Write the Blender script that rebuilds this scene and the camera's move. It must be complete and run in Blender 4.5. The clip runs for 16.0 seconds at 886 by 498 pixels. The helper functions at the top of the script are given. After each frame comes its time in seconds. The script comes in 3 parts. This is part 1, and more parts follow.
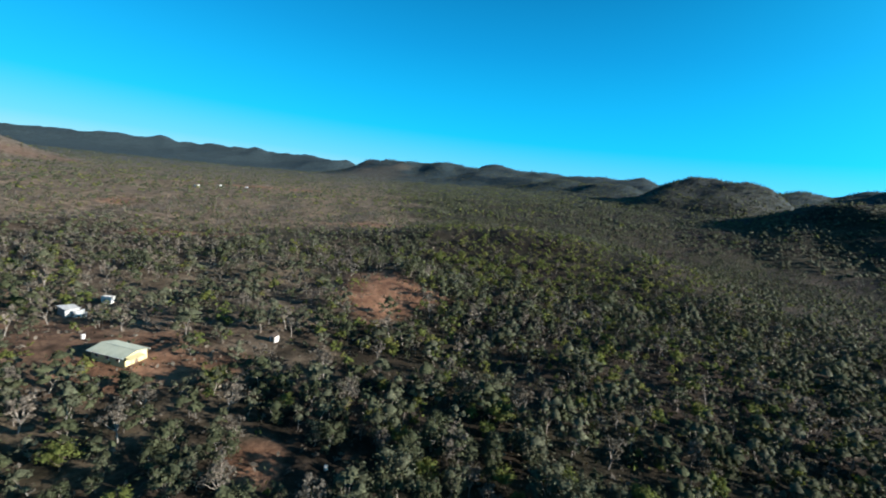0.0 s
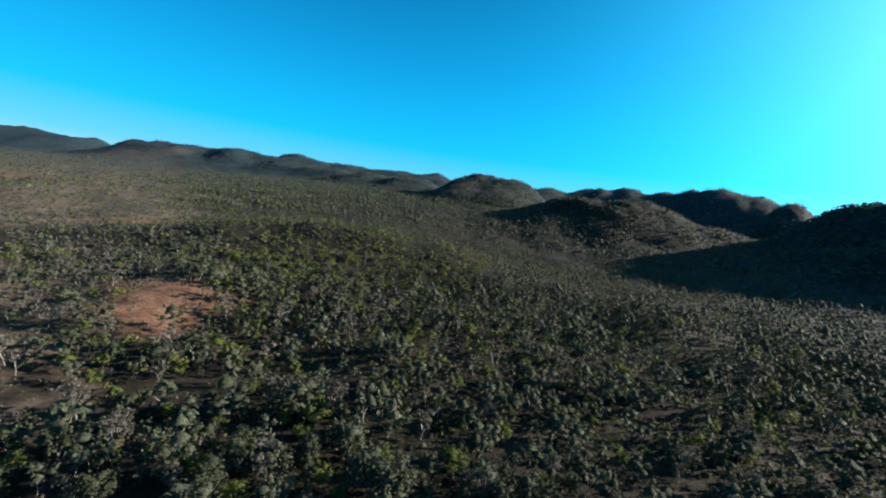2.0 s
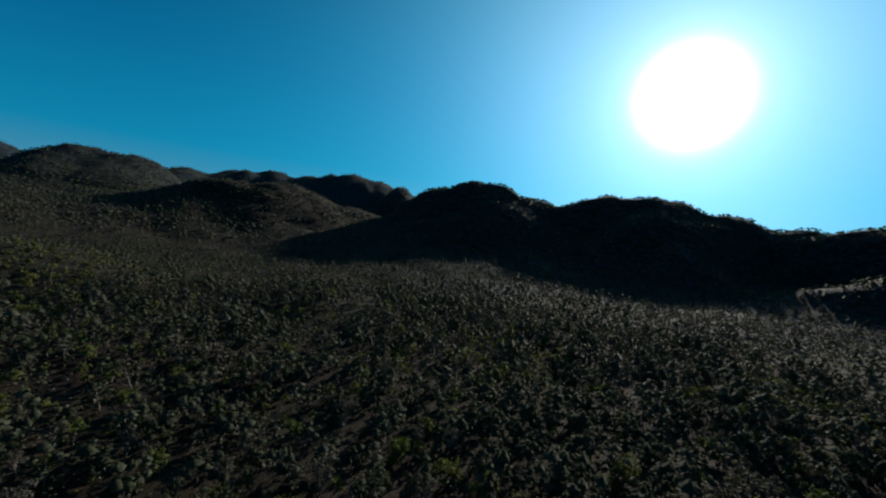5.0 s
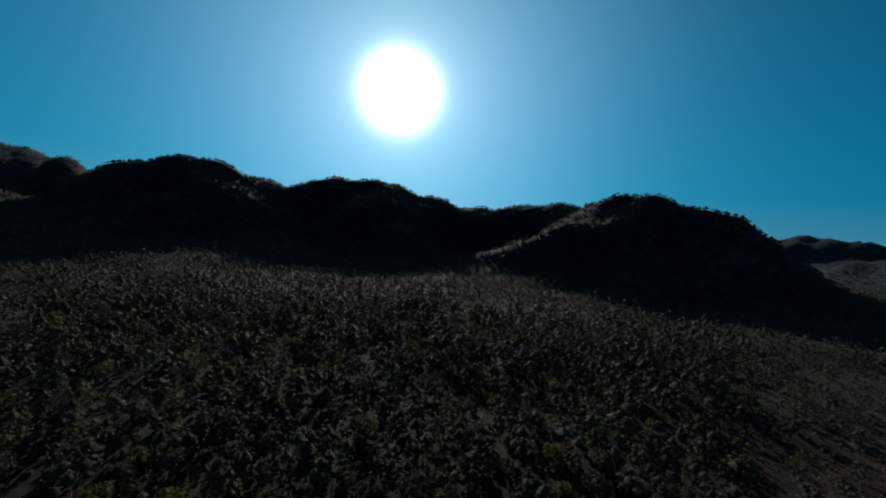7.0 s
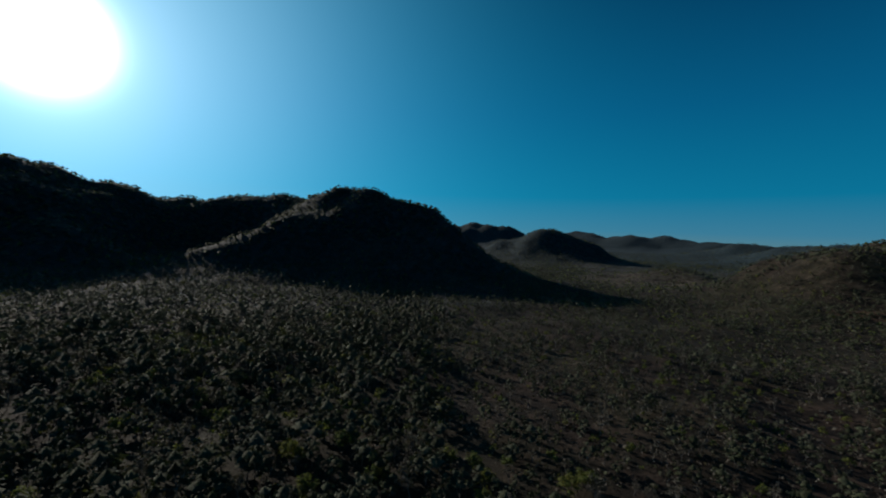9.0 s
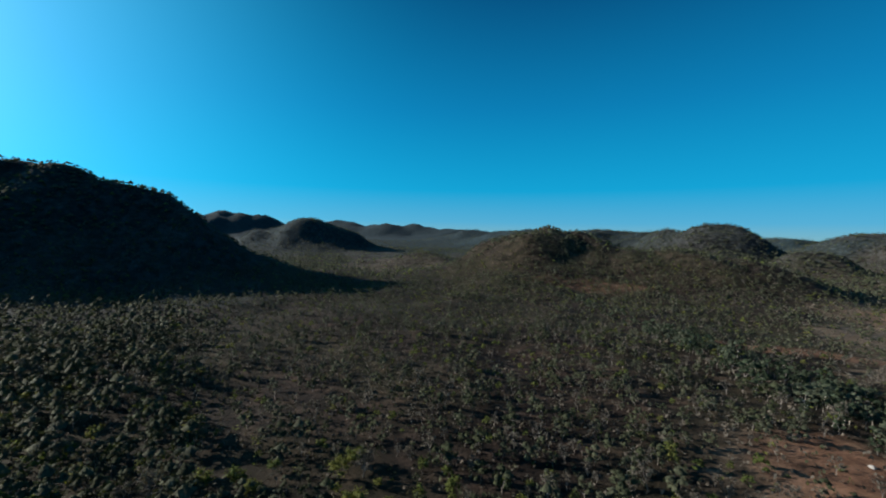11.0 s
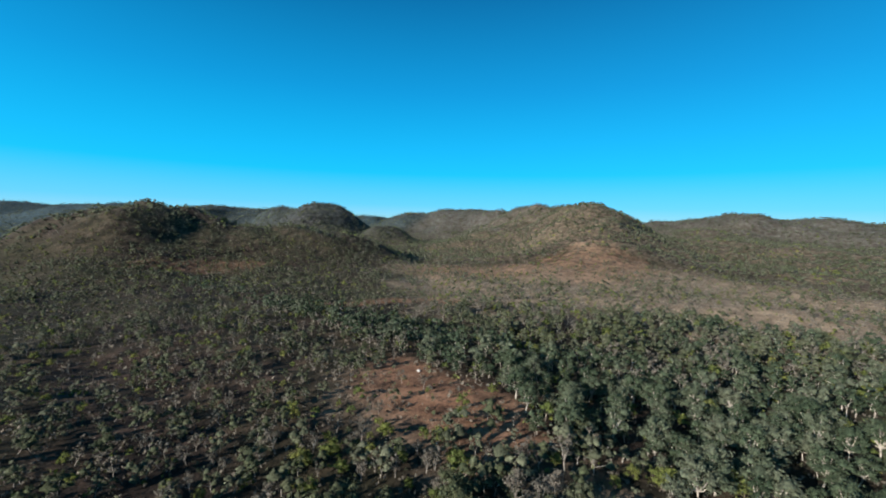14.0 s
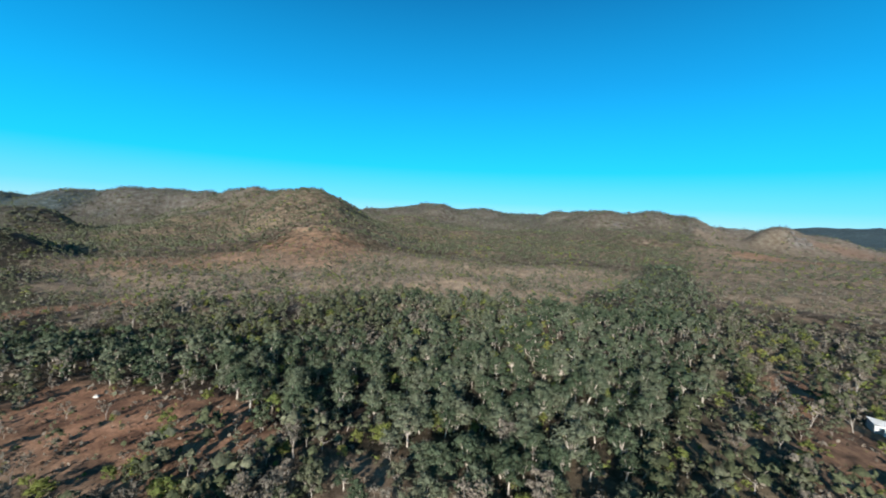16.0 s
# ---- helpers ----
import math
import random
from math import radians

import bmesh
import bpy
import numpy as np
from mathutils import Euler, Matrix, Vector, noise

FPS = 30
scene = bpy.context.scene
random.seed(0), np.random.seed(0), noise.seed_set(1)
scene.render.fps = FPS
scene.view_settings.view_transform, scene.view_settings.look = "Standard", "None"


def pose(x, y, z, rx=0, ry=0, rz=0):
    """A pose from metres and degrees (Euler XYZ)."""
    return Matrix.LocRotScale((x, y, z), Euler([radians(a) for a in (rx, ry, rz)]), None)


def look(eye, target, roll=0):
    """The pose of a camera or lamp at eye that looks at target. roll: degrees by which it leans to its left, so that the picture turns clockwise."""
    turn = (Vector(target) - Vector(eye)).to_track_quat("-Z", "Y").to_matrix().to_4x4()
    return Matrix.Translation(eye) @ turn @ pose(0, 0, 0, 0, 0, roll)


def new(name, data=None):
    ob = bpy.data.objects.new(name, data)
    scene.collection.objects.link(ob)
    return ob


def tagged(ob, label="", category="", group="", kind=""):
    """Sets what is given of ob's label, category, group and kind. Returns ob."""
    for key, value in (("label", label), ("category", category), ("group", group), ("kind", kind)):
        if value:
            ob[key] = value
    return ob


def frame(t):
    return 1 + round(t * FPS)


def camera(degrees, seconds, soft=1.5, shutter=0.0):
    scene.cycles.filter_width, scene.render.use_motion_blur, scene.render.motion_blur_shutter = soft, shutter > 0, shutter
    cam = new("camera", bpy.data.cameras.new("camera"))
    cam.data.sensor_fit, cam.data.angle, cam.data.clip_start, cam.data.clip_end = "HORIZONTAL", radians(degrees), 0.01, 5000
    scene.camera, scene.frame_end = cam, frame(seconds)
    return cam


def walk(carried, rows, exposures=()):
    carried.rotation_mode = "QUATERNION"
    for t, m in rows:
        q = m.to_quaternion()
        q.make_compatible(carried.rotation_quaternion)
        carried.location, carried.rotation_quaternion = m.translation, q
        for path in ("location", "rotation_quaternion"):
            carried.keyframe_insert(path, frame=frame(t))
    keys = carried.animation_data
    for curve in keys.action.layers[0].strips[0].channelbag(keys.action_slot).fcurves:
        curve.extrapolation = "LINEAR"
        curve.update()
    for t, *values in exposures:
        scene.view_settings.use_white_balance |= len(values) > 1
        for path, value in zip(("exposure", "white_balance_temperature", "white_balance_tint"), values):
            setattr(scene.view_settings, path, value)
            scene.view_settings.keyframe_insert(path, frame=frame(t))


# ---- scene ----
# ---- camera: a drone hovering 60 m up and turning three quarters of a circle to the right ----
cam = camera(95.0, 16.0, soft=2.0, shutter=0.15)
HOVER = (0.0, 0.0, 60.0)
TURN = [  # seconds, compass bearing, pitch, lean
    (0, 0.24, -9.41, 6.90),
    (0.5, 8.61, -8.39, 7.31),
    (1, 15.29, -7.60, 7.70),
    (1.5, 20.73, -7.06, 7.97),
    (2, 27.00, -7.01, 7.97),
    (2.5, 33.43, -6.49, 7.84),
    (3, 39.01, -6.04, 7.75),
    (3.5, 46.15, -5.31, 7.58),
    (4, 54.55, -4.19, 7.21),
    (4.5, 63.00, -3.49, 6.94),
    (4.7, 67.10, -3.42, 6.75),
    (7, 109.74, -2.40, 4.50),
    (7.5, 118.71, -2.66, 4.25),
    (8, 128.64, -2.29, 3.68),
    (8.5, 137.62, -0.67, 3.14),
    (9, 147.00, -1.30, 2.36),
    (9.2, 151.00, -1.68, 2.25),
    (11.3, 184.20, -1.99, 1.00),
    (11.5, 187.41, -2.40, 1.01),
    (12, 197.46, -2.86, 1.21),
    (12.5, 207.33, -2.63, 1.26),
    (13, 215.88, -3.20, 1.18),
    (13.5, 223.02, -3.55, 1.33),
    (14, 230.21, -4.01, 1.32),
    (14.5, 238.07, -4.29, 1.71),
    (15, 246.97, -4.55, 2.10),
    (15.5, 257.64, -4.43, 2.23),
    (16, 268.09, -4.77, 2.56),
]


def aim(bearing, pitch, lean):
    a, p = radians(bearing), radians(pitch)
    way = Vector((math.sin(a) * math.cos(p), math.cos(a) * math.cos(p), math.sin(p)))
    return look(HOVER, Vector(HOVER) + way * 100, lean)


walk(cam, [(t, aim(b, p, r)) for t, b, p, r in TURN],
     exposures=[(0, 1.65), (2.5, 1.6), (3.4, 1.55), (4.1, 1.2), (4.7, 0.4), (7.0, -0.5), (9.0, -0.25), (11.3, 1.0), (12.5, 1.3), (14.0, 1.55), (16.0, 1.75)])

# ---- sky and sun ----
SUN_BEARING, SUN_UP = 102.1, 18.1
sun_way = Vector((math.sin(radians(SUN_BEARING)) * math.cos(radians(SUN_UP)), math.cos(radians(SUN_BEARING)) * math.cos(radians(SUN_UP)), math.sin(radians(SUN_UP))))
lamp = bpy.data.lights.new("sun", "SUN")
lamp.energy, lamp.angle, lamp.color = 5.0, radians(0.6), (1.0, 0.91, 0.80)
new("sun", lamp).matrix_world = look((0, 0, 900), Vector((0, 0, 900)) - sun_way)

world = bpy.data.worlds.new("sky")
scene.world = world
world.use_nodes = True
wn, wl = world.node_tree.nodes, world.node_tree.links
sky = wn.new("ShaderNodeTexSky")
sky.sky_type, sky.sun_disc = "NISHITA", False
sky.sun_elevation, sky.sun_rotation = radians(SUN_UP), radians(SUN_BEARING)
sky.altitude, sky.air_density, sky.dust_density, sky.ozone_density = 300, 1.0, 0.25, 3.0
tone = wn.new("ShaderNodeVectorMath")
tone.operation = "MULTIPLY"
tone.inputs[1].default_value = (0.003, 0.009, 0.016)
wl.new(sky.outputs[0], tone.inputs[0])
spot = wn.new("ShaderNodeTexCoord")
# clear deep air: pale at the horizon, cyan above it, deep blue overhead
height = wn.new("ShaderNodeSeparateXYZ")
wl.new(spot.outputs["Generated"], height.inputs[0])
air = wn.new("ShaderNodeValToRGB")
for k in range(4):
    air.color_ramp.elements.new(0.5)
for e, (at, col) in zip(air.color_ramp.elements, ((0.0, (0.20, 0.42, 0.50)), (0.035, (0.08, 0.38, 0.60)), (0.11, (0.0, 0.33, 0.59)), (0.29, (0.0, 0.19, 0.41)), (0.54, (0.0, 0.05, 0.14)), (1.0, (0.026, 0.038, 0.055)))):
    e.position, e.color = at, (*col, 1)
wl.new(height.outputs["Z"], air.inputs[0])
# the sun's aureole
dot = wn.new("ShaderNodeVectorMath")
dot.operation = "DOT_PRODUCT"
dot.inputs[1].default_value = sun_way
wl.new(spot.outputs["Generated"], dot.inputs[0])


def aureole(power, gain):
    up = wn.new("ShaderNodeMath")
    up.operation, up.use_clamp = "MAXIMUM", True
    up.inputs[1].default_value = 0.0
    wl.new(dot.outputs["Value"], up.inputs[0])
    p = wn.new("ShaderNodeMath")
    p.operation, p.inputs[1].default_value = "POWER", power
    wl.new(up.outputs[0], p.inputs[0])
    g = wn.new("ShaderNodeVectorMath")
    g.operation, g.inputs[0].default_value = "SCALE", gain
    wl.new(p.outputs[0], g.inputs["Scale"])
    return g


total = air.outputs[0]
for layer in (tone, aureole(640, (22.0, 22.0, 21.5)), aureole(100, (0.7, 0.8, 0.82)), aureole(18, (0.56, 0.68, 0.70)), aureole(7, (0.16, 0.38, 0.60)), aureole(2.8, (0.0, 0.32, 0.50))):
    plus = wn.new("ShaderNodeVectorMath")
    wl.new(total, plus.inputs[0])
    wl.new(layer.outputs[0], plus.inputs[1])
    total = plus.outputs[0]
backing = wn["Background"]
backing.inputs["Strength"].default_value = 0.55
wl.new(total, backing.inputs["Color"])


# ---- materials ----
def material(name):
    m = bpy.data.materials.new(name)
    m.use_nodes = True
    return m, m.node_tree.nodes, m.node_tree.links, m.node_tree.nodes["Principled BSDF"]


def noise_node(n, l, scale, detail=4.0, rough=0.6, coord="Object"):
    c = n.new("ShaderNodeTexCoord")
    t = n.new("ShaderNodeTexNoise")
    t.inputs["Scale"].default_value, t.inputs["Detail"].default_value, t.inputs["Roughness"].default_value = scale, detail, rough
    l.new(c.outputs[coord], t.inputs["Vector"])
    return t


def ramp(n, l, source, stops):
    r = n.new("ShaderNodeValToRGB")
    while len(r.color_ramp.elements) < len(stops):
        r.color_ramp.elements.new(0.5)
    for e, (at, col) in zip(r.color_ramp.elements, stops):
        e.position, e.color = at, (*col, 1)
    l.new(source, r.inputs[0])
    return r


def mixed(n, l, factor, a, b, kind="MIX"):
    m = n.new("ShaderNodeMix")
    m.data_type, m.blend_type = "RGBA", kind
    if hasattr(factor, "is_linked"):
        l.new(factor, m.inputs[0])
    else:
        m.inputs[0].default_value = factor
    for slot, v in ((6, a), (7, b)):
        if hasattr(v, "is_linked"):
            l.new(v, m.inputs[slot])
        else:
            m.inputs[slot].default_value = (*v, 1)
    return m.outputs[2]


def leaf_material(name, stops, through_share=0.09):
    m, n, l, b = material(name)
    a = n.new("ShaderNodeAttribute")
    a.attribute_name = "tint"
    o = n.new("ShaderNodeObjectInfo")
    add = n.new("ShaderNodeMath")
    l.new(a.outputs["Fac"], add.inputs[0])
    l.new(o.outputs["Random"], add.inputs[1])
    fr = n.new("ShaderNodeMath")
    fr.operation = "FRACT"
    l.new(add.outputs[0], fr.inputs[0])
    col = ramp(n, l, fr.outputs[0], stops)
    g = n.new("ShaderNodeNewGeometry")
    vary = ramp(n, l, g.outputs["Random Per Island"], [(0, (0.72, 0.72, 0.72)), (1, (1.2, 1.2, 1.2))])
    c = mixed(n, l, 1.0, col.outputs[0], vary.outputs[0], "MULTIPLY")
    sprays = n.new("ShaderNodeTexNoise")
    sprays.inputs["Scale"].default_value, sprays.inputs["Detail"].default_value, sprays.inputs["Roughness"].default_value = 1.7, 4.0, 0.7
    l.new(g.outputs["Position"], sprays.inputs["Vector"])
    # noise paints the shaded gaps between leaves into the colour as dark spots
    c = mixed(n, l, 1.0, c, ramp(n, l, sprays.outputs["Fac"], [(0.34, (0.45, 0.45, 0.45)), (0.5, (1.05, 1.05, 1.05)), (0.68, (1.5, 1.5, 1.45))]).outputs[0], "MULTIPLY")
    bp = n.new("ShaderNodeBump")
    bp.inputs["Strength"].default_value, bp.inputs["Distance"].default_value = 0.6, 0.4
    l.new(sprays.outputs["Fac"], bp.inputs["Height"])
    l.new(bp.outputs[0], b.inputs["Normal"])
    l.new(c, b.inputs["Base Color"])
    b.inputs["Roughness"].default_value = 0.85
    b.inputs["Specular IOR Level"].default_value = 0.08
    tr = n.new("ShaderNodeBsdfTranslucent")
    l.new(mixed(n, l, 1.0, c, (1.25, 1.3, 0.65), "MULTIPLY"), tr.inputs["Color"])
    mx = n.new("ShaderNodeMixShader")
    mx.inputs[0].default_value = through_share
    l.new(b.outputs[0], mx.inputs[1])
    l.new(tr.outputs[0], mx.inputs[2])
    l.new(mx.outputs[0], n["Material Output"].inputs["Surface"])
    return m


def plain_material(name, a, b2, scale, rough=0.8, metal=0.0, bump=0.3, detail=5.0):
    m, n, l, b = material(name)
    t = noise_node(n, l, scale, detail)
    fine = noise_node(n, l, scale * 9, 3.0)
    c = mixed(n, l, ramp(n, l, t.outputs["Fac"], [(0.3, (0, 0, 0)), (0.7, (1, 1, 1))]).outputs[0], a, b2)
    c = mixed(n, l, 0.5, c, ramp(n, l, fine.outputs["Fac"], [(0.25, (0.5, 0.5, 0.5)), (0.75, (1.0, 1.0, 1.0))]).outputs[0], "MULTIPLY")
    l.new(c, b.inputs["Base Color"])
    b.inputs["Roughness"].default_value, b.inputs["Metallic"].default_value = rough, metal
    bp = n.new("ShaderNodeBump")
    bp.inputs["Strength"].default_value = bump
    l.new(fine.outputs["Fac"], bp.inputs["Height"])
    l.new(bp.outputs[0], b.inputs["Normal"])
    return m


M_GUM = leaf_material("gum_leaves", [(0.0, (0.030, 0.036, 0.019)), (0.35, (0.044, 0.050, 0.028)), (0.7, (0.062, 0.066, 0.045)), (1.0, (0.037, 0.044, 0.024))])
M_CREEK = leaf_material("creek_leaves", [(0.0, (0.021, 0.031, 0.018)), (0.5, (0.034, 0.046, 0.028)), (1.0, (0.060, 0.068, 0.047))])
M_WATTLE = leaf_material("wattle_leaves", [(0.0, (0.088, 0.100, 0.028)), (0.5, (0.066, 0.084, 0.026)), (1.0, (0.115, 0.117, 0.036))], 0.32)
M_DRY = leaf_material("dry_leaves", [(0.0, (0.085, 0.074, 0.062)), (0.5, (0.074, 0.068, 0.058)), (1.0, (0.112, 0.096, 0.080))], 0.12)
M_GREYBARK = plain_material("grey_bark", (0.24, 0.22, 0.195), (0.12, 0.105, 0.09), 1.5, 0.85)
M_BARK = plain_material("pale_bark", (0.36, 0.335, 0.30), (0.20, 0.17, 0.14), 1.5, 0.85)
M_DARKBARK = plain_material("dark_bark", (0.12, 0.09, 0.07), (0.06, 0.048, 0.04), 1.5, 0.9)


def ground_material():
    m, n, l, b = material("bush_ground")
    big, mid, fine = noise_node(n, l, 0.012, 5), noise_node(n, l, 0.11, 6, 0.65), noise_node(n, l, 0.9, 5, 0.7)
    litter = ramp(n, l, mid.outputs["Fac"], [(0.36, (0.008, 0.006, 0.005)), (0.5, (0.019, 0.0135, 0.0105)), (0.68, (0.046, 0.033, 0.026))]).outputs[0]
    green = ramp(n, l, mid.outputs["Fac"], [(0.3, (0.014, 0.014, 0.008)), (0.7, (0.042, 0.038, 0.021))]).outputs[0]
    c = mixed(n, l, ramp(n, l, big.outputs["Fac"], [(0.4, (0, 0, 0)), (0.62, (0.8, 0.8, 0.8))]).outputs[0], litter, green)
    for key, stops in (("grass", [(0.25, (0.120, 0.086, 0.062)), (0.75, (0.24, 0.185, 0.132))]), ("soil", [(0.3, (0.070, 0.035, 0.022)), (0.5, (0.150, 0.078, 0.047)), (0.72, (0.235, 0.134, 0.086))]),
                       # distant tree cover, with the blue of aerial haze painted into its colour
                       ("canopy_haze", [(0.36, (0.010, 0.018, 0.022)), (0.52, (0.022, 0.037, 0.044)), (0.68, (0.046, 0.067, 0.076))]), ("stone", [(0.3, (0.035, 0.032, 0.03)), (0.7, (0.11, 0.102, 0.095))])):
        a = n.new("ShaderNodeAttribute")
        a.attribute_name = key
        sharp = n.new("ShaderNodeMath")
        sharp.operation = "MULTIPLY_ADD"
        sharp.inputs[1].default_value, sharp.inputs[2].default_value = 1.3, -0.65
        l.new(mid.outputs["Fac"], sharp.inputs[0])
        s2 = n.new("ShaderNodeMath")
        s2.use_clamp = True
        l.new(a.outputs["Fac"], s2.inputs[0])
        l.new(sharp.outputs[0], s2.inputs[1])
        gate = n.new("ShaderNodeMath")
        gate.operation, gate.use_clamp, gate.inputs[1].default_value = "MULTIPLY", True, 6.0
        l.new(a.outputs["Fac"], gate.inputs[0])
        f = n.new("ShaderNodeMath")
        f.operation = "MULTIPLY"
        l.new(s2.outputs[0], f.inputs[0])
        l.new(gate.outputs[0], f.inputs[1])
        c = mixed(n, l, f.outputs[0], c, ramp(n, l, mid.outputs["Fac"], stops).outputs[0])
    speck = ramp(n, l, fine.outputs["Fac"], [(0.3, (0.55, 0.55, 0.55)), (0.65, (1.15, 1.15, 1.15))]).outputs[0]
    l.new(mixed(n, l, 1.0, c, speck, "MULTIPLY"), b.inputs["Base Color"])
    b.inputs["Roughness"].default_value = 0.95
    b.inputs["Specular IOR Level"].default_value = 0.1
    bp = n.new("ShaderNodeBump")
    bp.inputs["Strength"].default_value, bp.inputs["Distance"].default_value = 0.7, 0.5
    l.new(fine.outputs["Fac"], bp.inputs["Height"])
    l.new(bp.outputs[0], b.inputs["Normal"])
    return m


M_GROUND = ground_material()

# ---- lie of the land ----
HILLS = []
SWELLS = []


def place(bearing, dist):
    """Plan point at a compass bearing (degrees, clockwise from north) and distance from the hover point."""
    a = radians(bearing)
    return dist * math.sin(a), dist * math.cos(a)


def hill(bearing, dist, top, across, along):
    """A rounded hill with its summit at height top; across and along: its half widths in metres, square to the bearing and down it."""
    HILLS.append((*place(bearing, dist), top, across, along, radians(bearing)))


def swell(bearing, dist, rise, radius):
    SWELLS.append((*place(bearing, dist), rise, radius))


# broad swells and one hollow of the plain, shaped to fit the camera's view
swell(15, 2400, 70, 850)
swell(33, 1250, 48, 420)
swell(80, 900, 18, 330)
swell(172, 3300, 40, 900)
swell(41, 520, -16, 120)
# far range beyond the north-western plain
hill(-48, 3600, 72.4, 377, 300)
hill(-43.5, 3650, 82.1, 325, 300)
hill(-38, 3600, 108.3, 320, 300)
hill(-32, 3500, 95.2, 312, 300)
hill(-27, 3500, 118.1, 293, 300)
hill(-22, 3400, 96.2, 285, 300)
hill(-17, 3200, 128.7, 251, 300)
# northern range
hill(-10, 2450, 134.7, 141, 240)
hill(-6, 2400, 136.4, 138, 240)
hill(-1, 2350, 163.8, 148, 240)
hill(4, 2300, 147.0, 132, 240)
hill(7.5, 2250, 148.3, 130, 240)
hill(13, 2250, 164.8, 153, 240)
hill(18.5, 2200, 169.9, 150, 240)
hill(24, 2150, 164.2, 146, 240)
hill(28, 2100, 121.9, 121, 220)
hill(5, 1950, 111.5, 128, 130)
hill(11, 1850, 121.6, 121, 130)
hill(16, 1650, 120.4, 115, 130)
hill(21.5, 1500, 117.2, 85, 120)
# rounded hill and the ridges behind it
hill(32.3, 1250, 140.1, 85, 150)
hill(36, 1280, 130.0, 80, 130)
hill(28.5, 1150, 109.2, 50, 110)
hill(34.5, 1080, 94.7, 52, 90)
hill(40, 1650, 143.2, 104, 160)
hill(44, 1800, 153.2, 104, 200)
hill(47.5, 1800, 168.3, 94, 200)
hill(51, 1800, 181.2, 94, 200)
hill(55, 1780, 176.2, 93, 200)
hill(58.3, 1750, 201.1, 101, 200)
hill(61.5, 1750, 200.3, 92, 180)
hill(65, 1700, 175.8, 107, 180)
hill(46, 860, 96.1, 94, 110)
hill(52, 860, 90.0, 84, 100)
hill(57, 900, 75.9, 98, 100)
# dark hills towards the sun
hill(66.8, 1300, 157.4, 82, 140)
hill(70, 900, 100.2, 61, 120)
hill(73.5, 860, 133.6, 63, 120)
hill(79.3, 820, 137.7, 73, 120)
hill(84.5, 840, 118.0, 53, 110)
hill(88.5, 900, 109.3, 57, 100)
hill(93.3, 900, 145.0, 66, 110)
hill(97, 900, 123.8, 61, 110)
hill(100.8, 890, 151.5, 65, 110)
hill(105, 880, 105.8, 51, 100)
hill(108.6, 900, 120.9, 52, 100)
hill(100.5, 740, 107.4, 65, 80)
hill(113, 960, 111.8, 70, 100)
hill(118, 960, 114.4, 65, 100)
hill(123, 940, 118.0, 64, 100)
hill(126.5, 860, 128.7, 50, 90)
hill(130.8, 760, 122.7, 56, 90)
hill(133.3, 740, 50.7, 39, 90)
hill(136.2, 720, 134.2, 53, 90)
hill(139.5, 700, 91.9, 33, 80)
hill(142, 690, 86.4, 33, 80)
hill(144.3, 680, 102.3, 43, 80)
hill(147.5, 650, 87.1, 34, 80)
hill(128, 650, 79.7, 60, 75)
hill(122, 640, 48.1, 59, 65)
hill(116.5, 620, 24.5, 61, 60)
hill(150.5, 620, 46.2, 35, 70)
hill(155, 600, 23.5, 37, 70)
hill(160, 590, 10.6, 39, 60)
hill(138, 600, 62.2, 118, 60)
hill(78, 720, 63.3, 126, 80)
hill(96, 760, 63.6, 149, 80)
# eastern plain and its hills
hill(161.5, 1500, 113.6, 102, 110)
hill(157, 1500, 67.5, 85, 90)
hill(166, 1450, 62.1, 76, 90)
hill(177, 930, 21.3, 45, 50)
hill(150, 3500, 176.1, 275, 220)
hill(154.5, 3500, 200.7, 238, 220)
hill(166, 3500, 165.8, 238, 220)
hill(171.5, 3400, 141.0, 231, 220)
hill(176.4, 3400, 139.4, 142, 160)
hill(181, 3300, 119.1, 225, 220)
hill(185, 2300, 95.6, 181, 160)
hill(188.5, 2000, 95.6, 126, 150)
hill(192, 1800, 94.5, 113, 140)
hill(190, 1900, 57.0, 124, 140)
# southern hills
hill(195.2, 640, 70.4, 94, 95)
hill(190, 620, 39.7, 49, 60)
hill(201, 640, 39.1, 42, 60)
hill(199.5, 1500, 86.2, 94, 130)
hill(202.3, 1500, 20.9, 86, 130)
hill(205, 1500, 83.0, 94, 130)
hill(208.3, 1300, 86.4, 61, 120)
hill(213, 1180, 93.8, 80, 120)
hill(216.3, 1200, 64.1, 63, 110)
hill(210.5, 610, 46.4, 75, 85)
hill(216.5, 580, 26.6, 46, 55)
hill(222, 980, 48.4, 43, 60)
hill(220.5, 1700, 69.9, 116, 150)
hill(232, 1420, 83.4, 89, 130)
hill(225, 1450, 77.6, 91, 130)
hill(229, 1420, 74.0, 89, 130)
hill(234, 1400, 66.7, 103, 130)
hill(237.5, 1350, 95.6, 85, 130)
hill(241.2, 1150, 99.8, 84, 130)
hill(245, 1050, 90.4, 77, 120)
hill(250.3, 880, 96.9, 78, 180)
hill(247, 960, 59.5, 60, 130)
hill(254.3, 900, 49.9, 52, 110)
hill(241, 920, 47.4, 120, 130)
hill(251, 730, 39.2, 88, 120)
hill(249.5, 620, 15.8, 51, 110)
hill(241, 680, 4.7, 89, 110)
hill(258, 700, 8.1, 92, 120)
hill(266, 760, 6.5, 99, 140)
hill(276, 840, 10.0, 128, 150)
hill(288, 860, 14.9, 131, 140)
hill(258.8, 1300, 69.9, 88, 140)
hill(257, 860, 33.0, 94, 120)
hill(262, 1080, 45.7, 118, 140)
